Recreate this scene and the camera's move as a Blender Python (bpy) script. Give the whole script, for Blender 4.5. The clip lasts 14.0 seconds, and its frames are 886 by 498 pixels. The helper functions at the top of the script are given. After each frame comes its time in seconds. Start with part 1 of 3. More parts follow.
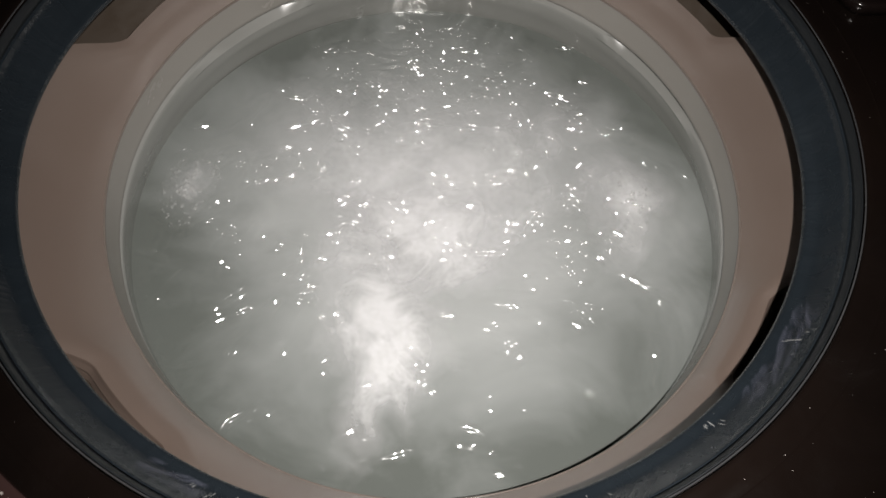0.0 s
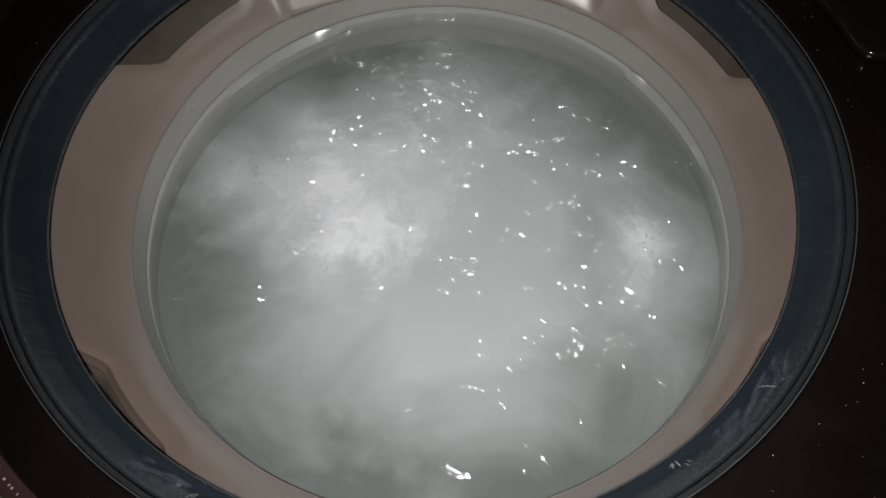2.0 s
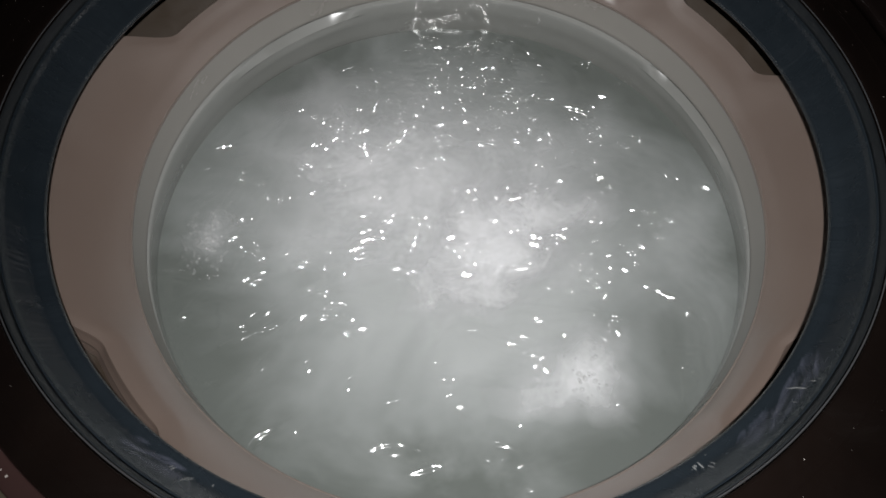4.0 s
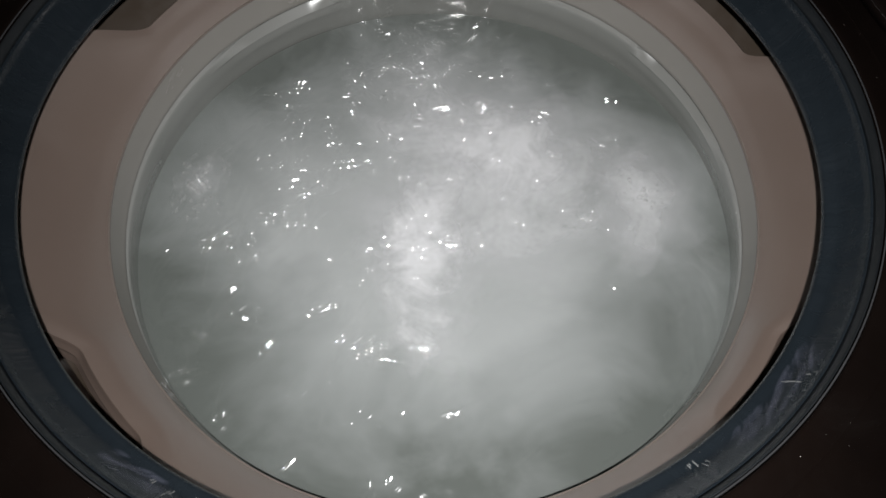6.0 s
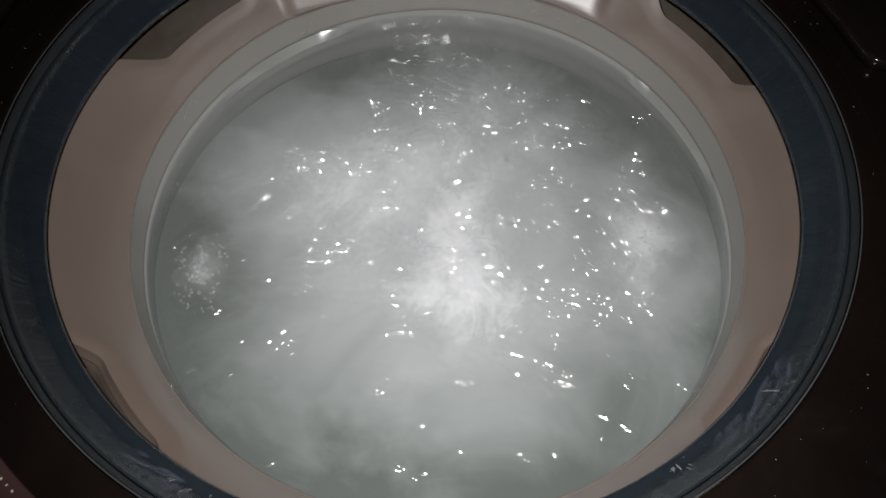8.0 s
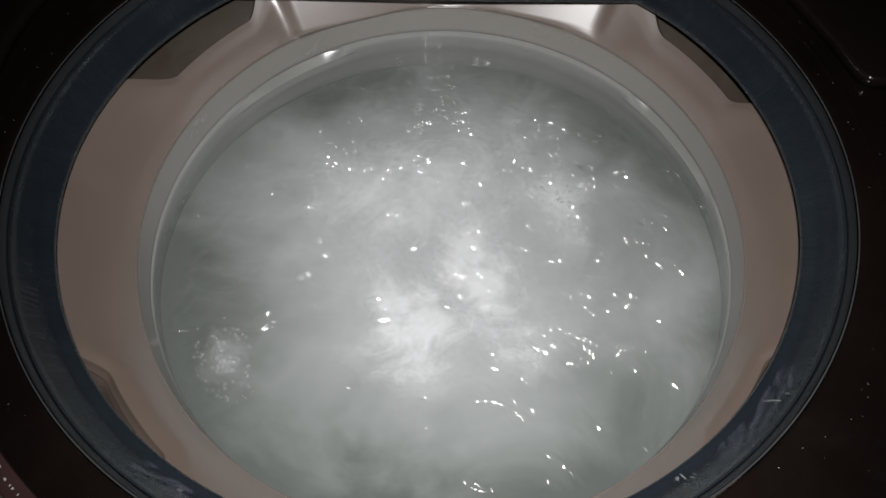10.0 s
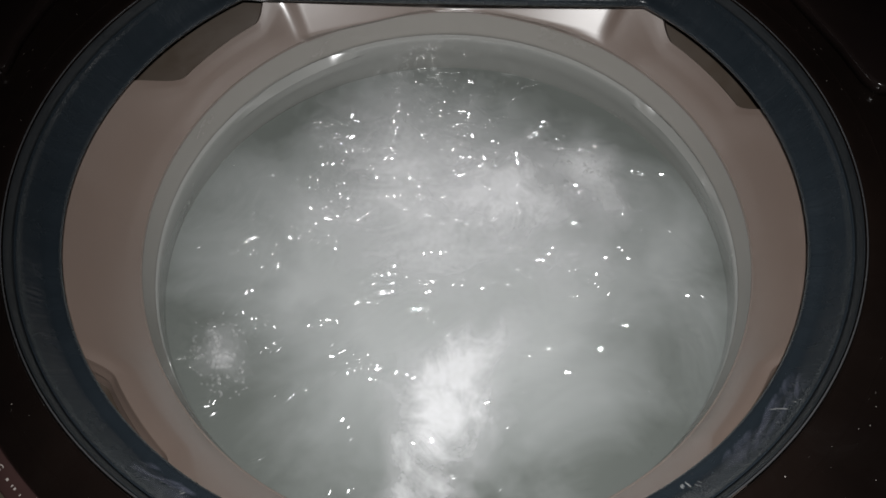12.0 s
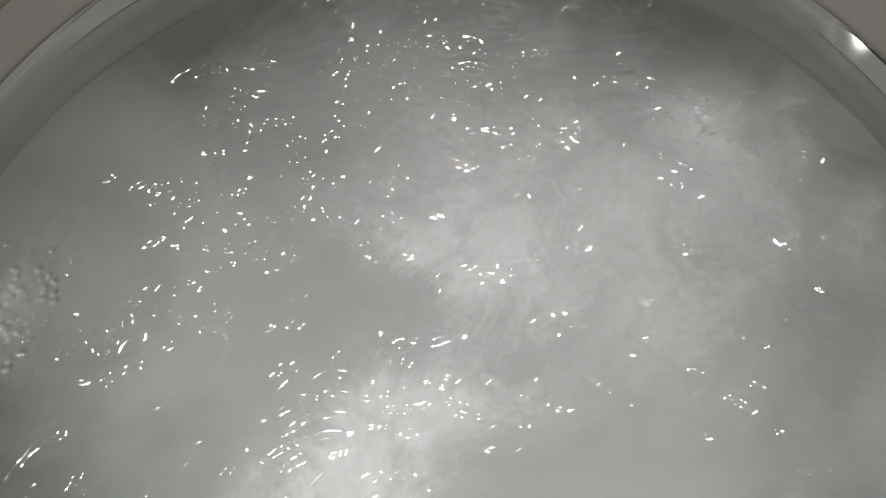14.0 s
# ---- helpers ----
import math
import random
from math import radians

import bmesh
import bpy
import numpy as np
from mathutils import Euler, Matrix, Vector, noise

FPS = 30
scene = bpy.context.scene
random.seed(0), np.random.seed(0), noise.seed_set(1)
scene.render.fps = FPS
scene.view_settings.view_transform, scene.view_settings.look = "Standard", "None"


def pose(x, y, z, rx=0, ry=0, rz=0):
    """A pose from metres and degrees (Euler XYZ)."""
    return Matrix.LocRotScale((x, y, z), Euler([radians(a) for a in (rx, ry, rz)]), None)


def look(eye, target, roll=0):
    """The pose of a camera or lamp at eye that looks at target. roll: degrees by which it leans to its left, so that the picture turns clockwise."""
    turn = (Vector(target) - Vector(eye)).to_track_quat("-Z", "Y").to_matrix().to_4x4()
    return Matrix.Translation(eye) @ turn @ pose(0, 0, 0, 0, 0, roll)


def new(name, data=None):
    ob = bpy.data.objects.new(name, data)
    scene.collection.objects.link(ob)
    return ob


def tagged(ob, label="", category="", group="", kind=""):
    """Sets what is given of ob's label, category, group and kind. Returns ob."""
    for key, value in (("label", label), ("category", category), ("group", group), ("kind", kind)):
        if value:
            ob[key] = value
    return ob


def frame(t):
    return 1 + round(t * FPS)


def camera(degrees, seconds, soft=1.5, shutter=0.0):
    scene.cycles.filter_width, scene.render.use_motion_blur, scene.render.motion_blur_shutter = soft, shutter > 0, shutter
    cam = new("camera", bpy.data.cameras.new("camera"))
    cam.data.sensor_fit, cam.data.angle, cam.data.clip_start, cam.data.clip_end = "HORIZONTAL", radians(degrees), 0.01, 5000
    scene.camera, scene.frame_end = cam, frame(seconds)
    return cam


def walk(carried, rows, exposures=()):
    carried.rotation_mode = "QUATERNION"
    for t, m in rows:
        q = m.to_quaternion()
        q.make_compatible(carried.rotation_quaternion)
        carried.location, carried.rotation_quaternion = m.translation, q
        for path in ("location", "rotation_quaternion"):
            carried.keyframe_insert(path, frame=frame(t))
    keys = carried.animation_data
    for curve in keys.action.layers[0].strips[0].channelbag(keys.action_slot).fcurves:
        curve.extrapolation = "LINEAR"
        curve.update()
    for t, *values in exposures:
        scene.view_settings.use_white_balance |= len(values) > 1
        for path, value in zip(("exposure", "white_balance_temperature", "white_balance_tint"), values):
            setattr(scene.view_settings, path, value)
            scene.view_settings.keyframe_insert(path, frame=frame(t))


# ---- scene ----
PATH = [
    (0.0, -0.0192, -0.3030, 0.3622, -4.68, -59.93, -1.67),
    (0.5, -0.0100, -0.3088, 0.3740, -1.45, -59.99, -0.93),
    (1.0, 0.0187, -0.3063, 0.3943, 2.10, -59.78, -0.03),
    (1.5, 0.0115, -0.3082, 0.3830, 0.94, -58.70, -0.55),
    (2.0, 0.0189, -0.3067, 0.3831, 0.20, -58.94, 0.66),
    (2.5, 0.0033, -0.3064, 0.3889, 0.81, -59.05, 0.04),
    (3.0, 0.0048, -0.3093, 0.3811, 0.51, -57.92, 0.26),
    (3.5, 0.0075, -0.3103, 0.3642, 2.24, -58.00, -0.47),
    (6.0, 0.0127, -0.2946, 0.3545, 0.52, -59.83, -0.45),
    (6.5, 0.0155, -0.2991, 0.3598, 1.04, -59.04, 0.89),
    (7.0, 0.0013, -0.3072, 0.3711, -0.75, -59.26, 0.22),
    (7.5, 0.0161, -0.3080, 0.3730, 0.52, -58.53, 0.61),
    (8.0, 0.0168, -0.3114, 0.3754, 1.04, -58.02, -0.07),
    (8.5, 0.0061, -0.3119, 0.3801, -0.30, -57.46, -0.95),
    (9.0, 0.0089, -0.3171, 0.3786, 0.39, -56.59, -0.77),
    (11.5, 0.0140, -0.3202, 0.3781, 1.20, -56.11, 0.10),
    (12.0, 0.0131, -0.3186, 0.3772, 1.52, -56.00, -0.06),
    (12.5, 0.0010, -0.3180, 0.3773, 0.62, -56.33, -0.70),
    (13.0, 0.0110, -0.3177, 0.3657, 1.79, -56.92, -0.47),
    (13.3, 0.0124, -0.3078, 0.3366, 2.92, -57.87, -0.51),
    (13.5, 0.0050, -0.2807, 0.2836, 3.56, -59.15, -0.69),
    (13.8, 0.0120, -0.1650, 0.2150, 3.20, -62.50, 0.30),
    (14.0, 0.0160, -0.0760, 0.1640, 3.07, -64.80, 0.90),
]
cam = camera(62.25, 14.0, soft=1.6)
walk(cam, [(t, pose(x, y, z, 90 + pitch, roll, yaw)) for t, x, y, z, yaw, pitch, roll in PATH],
     exposures=[(0.0, 0.15, 6900, 12), (0.2, 0.06, 6650, 11), (0.5, 0.04, 6620, 10), (1.0, 0.0, 6500, 10), (13.3, 0.0, 6500, 10), (13.6, 0.0, 6500, 10), (14.0, -0.2, 6750, 10)])

# ---- light: one small phone lamp held beside the lens, in a dark room ----
world = bpy.data.worlds.new("dark_room")
scene.world = world
world.use_nodes = True
world.node_tree.nodes["Background"].inputs[0].default_value = (0.9, 0.95, 1.0, 1)
world.node_tree.nodes["Background"].inputs[1].default_value = 0.03
torch = bpy.data.lights.new("torch", "SPOT")
torch.energy, torch.color = 20.5, (1.0, 1.0, 0.995)
torch.shadow_soft_size, torch.spot_size, torch.spot_blend = 0.004, radians(84), 1.0
torch_ob = new("torch", torch)
torch_ob.matrix_world = look((0.016, -0.316, 0.408), (0.020, 0.010, -0.13))


# ---- materials ----
def node_mat(name):
    m = bpy.data.materials.new(name)
    m.use_nodes = True
    nt = m.node_tree
    return m, nt, nt.nodes["Principled BSDF"]


def link(nt, a, b):
    nt.links.new(a, b)


def noise_node(nt, scale, detail=4.0, rough=0.55, distortion=0.0, coord=None):
    n = nt.nodes.new("ShaderNodeTexNoise")
    n.inputs["Scale"].default_value, n.inputs["Detail"].default_value = scale, detail
    n.inputs["Roughness"].default_value, n.inputs["Distortion"].default_value = rough, distortion
    if coord is None:
        coord = nt.nodes.new("ShaderNodeTexCoord").outputs["Object"]
    link(nt, coord, n.inputs["Vector"])
    return n.outputs["Fac"]


def ramp(nt, fac, stops):
    r = nt.nodes.new("ShaderNodeValToRGB")
    els = r.color_ramp.elements
    while len(els) < len(stops):
        els.new(0.5)
    for e, (p, c) in zip(els, stops):
        e.position, e.color = p, c if len(c) == 4 else (*c, 1)
    link(nt, fac, r.inputs[0])
    return r.outputs["Color"]


def plastic(name, dark, light, rough, bump=0.02, scale=60.0, spec=0.5, rough_spread=0.12):
    m, nt, b = node_mat(name)
    co = nt.nodes.new("ShaderNodeTexCoord").outputs["Object"]
    big = noise_node(nt, scale * 0.12, 5, 0.6, 0.4, co)
    fine = noise_node(nt, scale * 14, 3, 0.6, 0, co)
    link(nt, ramp(nt, big, [(0.3, dark), (0.7, light)]), b.inputs["Base Color"])
    mr = nt.nodes.new("ShaderNodeMapRange")
    mr.inputs["From Min"].default_value, mr.inputs["From Max"].default_value = 0.3, 0.7
    mr.inputs["To Min"].default_value, mr.inputs["To Max"].default_value = max(0.03, rough - rough_spread), rough + rough_spread
    link(nt, noise_node(nt, scale * 0.5, 6, 0.65, 0.8, co), mr.inputs["Value"])
    link(nt, mr.outputs[0], b.inputs["Roughness"])
    b.inputs["Specular IOR Level"].default_value = spec
    bp = nt.nodes.new("ShaderNodeBump")
    bp.inputs["Strength"].default_value, bp.inputs["Distance"].default_value = bump, 0.002
    link(nt, fine, bp.inputs["Height"])
    link(nt, bp.outputs[0], b.inputs["Normal"])
    return m


M_DECK = plastic("gloss_black_enamel", (0.003, 0.0022, 0.002), (0.008, 0.005, 0.004), 0.2, 0.03, 40)
M_COVER = plastic("slate_blue_plastic", (0.0080, 0.0110, 0.0140), (0.0142, 0.0186, 0.0230), 0.25, 0.04, 50)
nt = M_COVER.node_tree
xyz = nt.nodes.new("ShaderNodeSeparateXYZ")
link(nt, nt.nodes.new("ShaderNodeTexCoord").outputs["Object"], xyz.inputs[0])
around = nt.nodes.new("ShaderNodeMath")
around.operation = "ARCTAN2"
link(nt, xyz.outputs["Y"], around.inputs[0])
link(nt, xyz.outputs["X"], around.inputs[1])
polar = nt.nodes.new("ShaderNodeCombineXYZ")
link(nt, around.outputs[0], polar.inputs["X"])
link(nt, xyz.outputs["Z"], polar.inputs["Y"])
sheen_streak = nt.nodes.new("ShaderNodeBump")
sheen_streak.inputs["Strength"].default_value, sheen_streak.inputs["Distance"].default_value = 0.4, 0.004
link(nt, noise_node(nt, 9, 4, 0.65, 0.6, polar.outputs[0]), sheen_streak.inputs["Height"])
link(nt, [n for n in nt.nodes if n.type == "BUMP" and n != sheen_streak][0].outputs[0], sheen_streak.inputs["Normal"])
link(nt, sheen_streak.outputs[0], nt.nodes["Principled BSDF"].inputs["Normal"])
M_LIPRING = plastic("satin_blue_black_plastic", (0.005, 0.0065, 0.008), (0.009, 0.011, 0.013), 0.5, 0.03, 40)
M_RING = plastic("beige_pink_plastic", (0.118, 0.083, 0.067), (0.140, 0.100, 0.081), 0.54, 0.015, 30, 1.0, 0.06)
sheen = M_RING.node_tree.nodes["Principled BSDF"]
sheen.inputs["Coat Weight"].default_value, sheen.inputs["Coat Roughness"].default_value = 1.0, 0.29
sheen.inputs["Coat IOR"].default_value = 2.1
M_LIP = plastic("polished_beige_plastic", (0.128, 0.106, 0.093), (0.145, 0.122, 0.108), 0.18, 0.01, 30, 0.6, 0.04)
M_BAND = plastic("pale_brown_grey_plastic", (0.205, 0.193, 0.176), (0.235, 0.222, 0.204), 0.24, 0.015, 30, 0.7, 0.05)
M_WALL = plastic("pale_grey_plastic", (0.205, 0.206, 0.194), (0.232, 0.233, 0.220), 0.24, 0.015, 30, 0.7, 0.05)
gloss = M_WALL.node_tree.nodes["Principled BSDF"]
gloss.inputs["Coat Weight"].default_value, gloss.inputs["Coat Roughness"].default_value, gloss.inputs["Coat IOR"].default_value = 1.0, 0.25, 2.0
M_OUTER = plastic("brown_shaded_plastic", (0.06, 0.045, 0.035), (0.09, 0.068, 0.052), 0.45, 0.04, 40)
M_HINGE = plastic("satin_black_plastic", (0.006, 0.004, 0.004), (0.012, 0.008, 0.007), 0.17, 0.02, 40, 1.0, 0.05)
# ledge brown is lowered to carry the shade cast by the cover
M_LEDGE = plastic("shade_darkened_brown_plastic", (0.036, 0.026, 0.019), (0.050, 0.037, 0.027), 0.45, 0.04, 40)
M_CHROME = plastic("silver_lacquer", (0.035, 0.035, 0.037), (0.06, 0.06, 0.063), 0.24, 0.01, 60)
M_CHROME.node_tree.nodes["Principled BSDF"].inputs["Metallic"].default_value = 0.15
M_TRAY = plastic("wine_brown_plastic", (0.026, 0.014, 0.013), (0.05, 0.027, 0.025), 0.2, 0.05, 60)
M_TRAYBED = plastic("olive_brown_plastic", (0.05, 0.042, 0.03), (0.08, 0.068, 0.048), 0.4, 0.05, 50)
M_LETTER = plastic("silver_print", (0.30, 0.27, 0.25), (0.45, 0.41, 0.38), 0.35, 0.02, 60)
M_ROOM = plastic("grey_room_paint", (0.10, 0.095, 0.09), (0.14, 0.135, 0.125), 0.8, 0.1, 20)
M_CABINET = plastic("dark_cabinet_enamel", (0.012, 0.011, 0.011), (0.02, 0.018, 0.017), 0.3, 0.03, 30)


# ---- mesh helpers ----
def mesh_of(name, verts, faces, mat, smooth=True):
    me = bpy.data.meshes.new(name)
    me.from_pydata([tuple(v) for v in verts], [], faces)
    me.materials.append(mat)
    if smooth:
        me.polygons.foreach_set("use_smooth", [True] * len(me.polygons))
    me.update()
    return me


def piece(name, verts, faces, mat, parent=None, label="", smooth=True):
    ob = new(name, mesh_of(name, verts, faces, mat, smooth))
    if parent is not None:
        ob.parent = parent
    return tagged(ob, label)


def part(name, bm, material, parent, label="", smooth=False):
    me = bpy.data.meshes.new(name)
    bm.to_mesh(me)
    bm.free()
    me.materials.append(material)
    if smooth:
        me.polygons.foreach_set("use_smooth", [True] * len(me.polygons))
    ob = new(name, me)
    ob.parent = parent
    return tagged(ob, label)


def rounded(points, n=4, k=0.35):
    """A profile with each inner corner cut into a short arc."""
    out = [Vector(points[0])]
    for a, b, c in zip(points, points[1:], points[2:]):
        a, b, c = Vector(a), Vector(b), Vector(c)
        p, q = b.lerp(a, k), b.lerp(c, k)
        for i in range(n + 1):
            u = i / n
            out.append(p.lerp(b, u).lerp(b.lerp(q, u), u))
    out.append(Vector(points[-1]))
    return out


def lathe(profile, segs=256, shift=None):
    """Vertices and faces of a turned shape about z; shift(angle, k, r, z) may move a profile point."""
    verts, faces, n = [], [], len(profile)
    for i in range(segs):
        a = 2 * math.pi * i / segs
        for k, (r, z) in enumerate(profile):
            if shift:
                r, z = shift(a, k, r, z)
            verts.append((r * math.cos(a), r * math.sin(a), z))
    for i in range(segs):
        j = (i + 1) % segs
        for k in range(n - 1):
            faces.append((i * n + k, j * n + k, j * n + k + 1, i * n + k + 1))
    return verts, faces


def box(lo, hi, bevel=0.0):
    bm = bmesh.new()
    bmesh.ops.create_cube(bm, size=1)
    for v in bm.verts:
        v.co = [lo[i] + (v.co[i] + 0.5) * (hi[i] - lo[i]) for i in range(3)]
    if bevel:
        bmesh.ops.bevel(bm, geom=list(bm.edges), offset=bevel, segments=3, affect="EDGES", profile=0.5)
    return bm


def step(a, b, x):
    u = min(1.0, max(0.0, (x - a) / (b - a)))
    return u * u * (3 - 2 * u)


# ---- the room that closes the place ----
FLOOR_Z = -0.95
for name, lo, hi in (("floor", (-1.6, -1.6, FLOOR_Z - 0.1), (1.6, 1.6, FLOOR_Z)), ("ceiling", (-1.6, -1.6, 1.5), (1.6, 1.6, 1.6)),
                     ("wall_north", (-1.6, 0.7, FLOOR_Z), (1.6, 0.8, 1.5)), ("wall_south", (-1.6, -1.6, FLOOR_Z), (1.6, -1.5, 1.5)),
                     ("wall_west", (-1.6, -1.5, FLOOR_Z), (-1.5, 0.7, 1.5)), ("wall_east", (1.5, -1.5, FLOOR_Z), (1.6, 0.7, 1.5))):
    ob = part(name, box(lo, hi), M_ROOM, None)
    tagged(ob, "plain dim grey painted surface of the dark laundry room", name.split("_")[0], kind="structure")

# ---- washing machine ----
CX, CY, CZ, TILT = 0.0075, 0.0129, -0.0749, 3.78
washer = tagged(new("washing_machine"), "top-loading washing machine with its lid open and the wash running", "washing machine")


def opening(a, r):
    """The tub cover's mouth: a circle with one straight chord at the back."""
    s = math.sin(a)
    y = 0.1785 + 0.6 * (r - 0.240)
    return min(r, y / s) if s > 0.2 else r


# black top panel with a round well and a raised, rounded lip
verts, faces = [], []
SEG = 256
deck_profile = rounded([(0.2636, 0.010), (0.2636, 0.0270), (0.2655, 0.0284), (0.2780, 0.0284), (0.2786, 0.0288), (0.2794, 0.0286), (0.300, 0.0288)], 3, 0.3)
dv, df = lathe(deck_profile, SEG)
n = len(deck_profile)
corner = len(dv)
for i in range(SEG):
    a = 2 * math.pi * i / SEG
    c, s = math.cos(a), math.sin(a)
    k = min(0.345 / max(abs(c), 1e-6), 0.36 / max(abs(s), 1e-6))
    dv.append((k * c, k * s, 0.030))
for i in range(SEG):
    j = (i + 1) % SEG
    df.append((i * n + n - 1, j * n + n - 1, corner + j, corner + i))
deck = piece("top_panel", dv, df, M_DECK, washer, "glossy black top panel, dusty and faintly scratched")

# cabinet
for name, lo, hi in (("side_panel", (-0.345, -0.36, FLOOR_Z + 0.02), (-0.335, 0.36, 0.024)), ("side_panel", (0.335, -0.36, FLOOR_Z + 0.02), (0.345, 0.36, 0.024)),
                     ("front_panel", (-0.334, -0.36, FLOOR_Z + 0.02), (0.334, -0.35, 0.024)), ("back_panel", (-0.334, 0.35, FLOOR_Z + 0.02), (0.334, 0.36, 0.024))):
    part(name, box(lo, hi, 0.002), M_CABINET, washer)
for x in (-0.3, 0.3):
    for y in (-0.31, 0.31):
        part("foot", box((x - 0.02, y - 0.02, FLOOR_Z), (x + 0.02, y + 0.02, FLOOR_Z + 0.019), 0.003), M_CABINET, washer, "black rubber foot")

# slate-blue tub cover that slopes into the mouth
cover_profile = rounded([(0.2592, 0.0120), (0.2590, 0.0212), (0.2576, 0.0196), (0.2480, 0.0035), (0.2410, 0.0005), (0.2400, -0.003), (0.2440, -0.0075), (0.262, -0.010)], 3, 0.3)


def cover_shift(a, k, r, z):
    return (opening(a, r * (1 + 0.0045 * math.cos(a) ** 2)) if r < 0.2570 else r), z


cv, cf = lathe(cover_profile, 512, cover_shift)
cover = piece("tub_cover", cv, cf, M_COVER, washer, "slate-blue sloping plastic tub cover, wet and smeared")
lv, lf = lathe(rounded([(0.2622, 0.012), (0.2622, 0.0268), (0.2612, 0.0266), (0.2594, 0.0212), (0.2594, 0.0120)], 3, 0.3), 256)
piece("lip_ring", lv, lf, M_LIPRING, washer, "satin black inner lip of the top panel")
trim_profile = [(0.2628 + 0.00045 * math.cos(u), 0.0278 + 0.00045 * math.sin(u)) for u in [2 * math.pi * i / 8 for i in range(9)]]
tv, tf = lathe(trim_profile, 256)
piece("trim_ring", tv, tf, M_CHROME, washer, "thin bright trim ring round the mouth")

# outer tub seen through the gaps of the balance ring
ov, of = lathe(rounded([(0.300, 0.006), (0.298, -0.030), (0.290, -0.060), (0.275, -0.085), (0.262, -0.12), (0.262, -0.45), (0.02, -0.46)], 3), 128)
piece("outer_tub", ov, of, M_OUTER, washer, "shaded brown outer tub wall")

# wash basket: it hangs a little off centre and tilted
tub = new("wash_basket")
tub.parent = washer
tub.matrix_basis = pose(CX, CY, CZ, TILT, 0, 0)
tagged(tub, "pale plastic wash basket with a scalloped balance ring")
NOTCHES = [(radians(163), radians(124), 0.2465), (radians(53), radians(14), 0.2480), (radians(207), radians(238), 0.2510), (radians(338), radians(309), 0.2462)]


def notch(a):
    """How far the rim is cut away at an angle: the radius of its edge."""
    r = 0.2720
    for p, q, low in NOTCHES:
        lo, hi = min(p, q), max(p, q)
        if lo < a < hi:
            u = (a - lo) / (hi - lo)
            w = step(0, 0.24, u) * step(0, 0.30, 1 - u)
            r = min(r, 0.2720 - (0.2720 - low) * w)
    back = abs(a - math.pi / 2)
    return min(r, 0.2720 - 0.022 * (1 - step(radians(10), radians(42), back)))


ring_profile = rounded([(0.2720, 0.0510), (0.2610, 0.0415), (0.2510, 0.0315), (0.2420, 0.0200), (0.2350, 0.0100), (0.2305, 0.0028), (0.2288, 0.0002), (0.2285, -0.0020)], 3, 0.3)


def ring_shift(a, k, r, z):
    top = notch(a)
    u = (r - 0.2285) / (0.2720 - 0.2285)
    rr = 0.2285 + u * (top - 0.2285)
    zz = z - (0.2720 - top) * 1.02 * u
    # behind, the ring flattens into one broad pad below the straight back edge, ended by a crease on each side
    back = abs(a - math.pi / 2)
    w = 1 - step(radians(33.5), radians(37), back)
    if w > 0:
        x, y = rr * math.cos(a), rr * math.sin(a)
        plane = 0.2345 + 0.935 * zz - 0.36 * x if x > 0 else 0.2325 + 0.70 * zz + 0.42 * x
        v = step(-0.04, 0.13, u)
        y += w * (0.2285 * math.sin(a) * (1 - v) + plane * v - y)
        rr = math.hypot(x, y)
    return rr, zz


SKIRT = [(0.0, 0.0), (0.0014, -0.0010), (0.0020, -0.0042), (0.0052, -0.0052), (0.0060, -0.0070), (0.0062, -0.0110), (0.0090, -0.0120), (0.0094, -0.0240)]


def skirt_shift(a, k, r, z):
    top = notch(a)
    return top + SKIRT[k][0], 0.0510 - (0.2720 - top) * 1.02 + SKIRT[k][1]


rv, rf = lathe(ring_profile, 512, ring_shift)
piece("balance_ring", rv, rf, M_RING, tub, "glossy beige-pink balance ring with scalloped cut-outs")
sv, sf = lathe([(0.272, 0.051)] * len(SKIRT), 512, skirt_shift)
piece("ring_skirt", sv, sf, M_RING, tub, "turned-down edge of the balance ring")
lv, lf = lathe(rounded([(0.2860, 0.0300), (0.2700, 0.0200), (0.2600, 0.0120), (0.2520, -0.0020), (0.2460, -0.0100)], 3), 256)
piece("under_ledge", lv, lf, M_LEDGE, tub, "brown ledge under the balance ring, its colour darkened for the cover's shade")
lip_profile = [(0.2287 + 0.0009 * math.cos(u), -0.0008 + 0.0011 * math.sin(u)) for u in [2 * math.pi * i / 12 for i in range(13)]]
v, f = lathe(lip_profile, 384)
piece("ring_lip", v, f, M_LIP, tub, "polished rounded lip of the balance ring")


def dense_profile(points, lo, hi, cell=0.0009):
    out = []
    for p, q in zip(points, points[1:]):
        cuts = max(1, int((p - q).length / cell)) if lo < p.y < hi else 1
        out += [tuple(p.lerp(q, c / cuts)) for c in range(cuts)]
    return out + [tuple(points[-1])]


def scoop(a):
    """Two moulded scoops: each begins sharply at its inner end and runs out to the side. How far its edge stands in, how deep it is cut."""
    deg = math.degrees(a)
    if deg > 60:
        return 0.0028 * step(111, 119, deg) * (1 - step(127, 148, deg)), 0.0052 * min(1, max(0, (deg - 113.5) / 6.5)) * (1 - step(125, 150, deg))
    return 0.0012 * step(-45, -38, -deg) * (1 - step(-30, -10, -deg)), 0.0098 * min(1, max(0, (42.5 - deg) / 5.5)) * (1 - step(-31, -6, -deg))


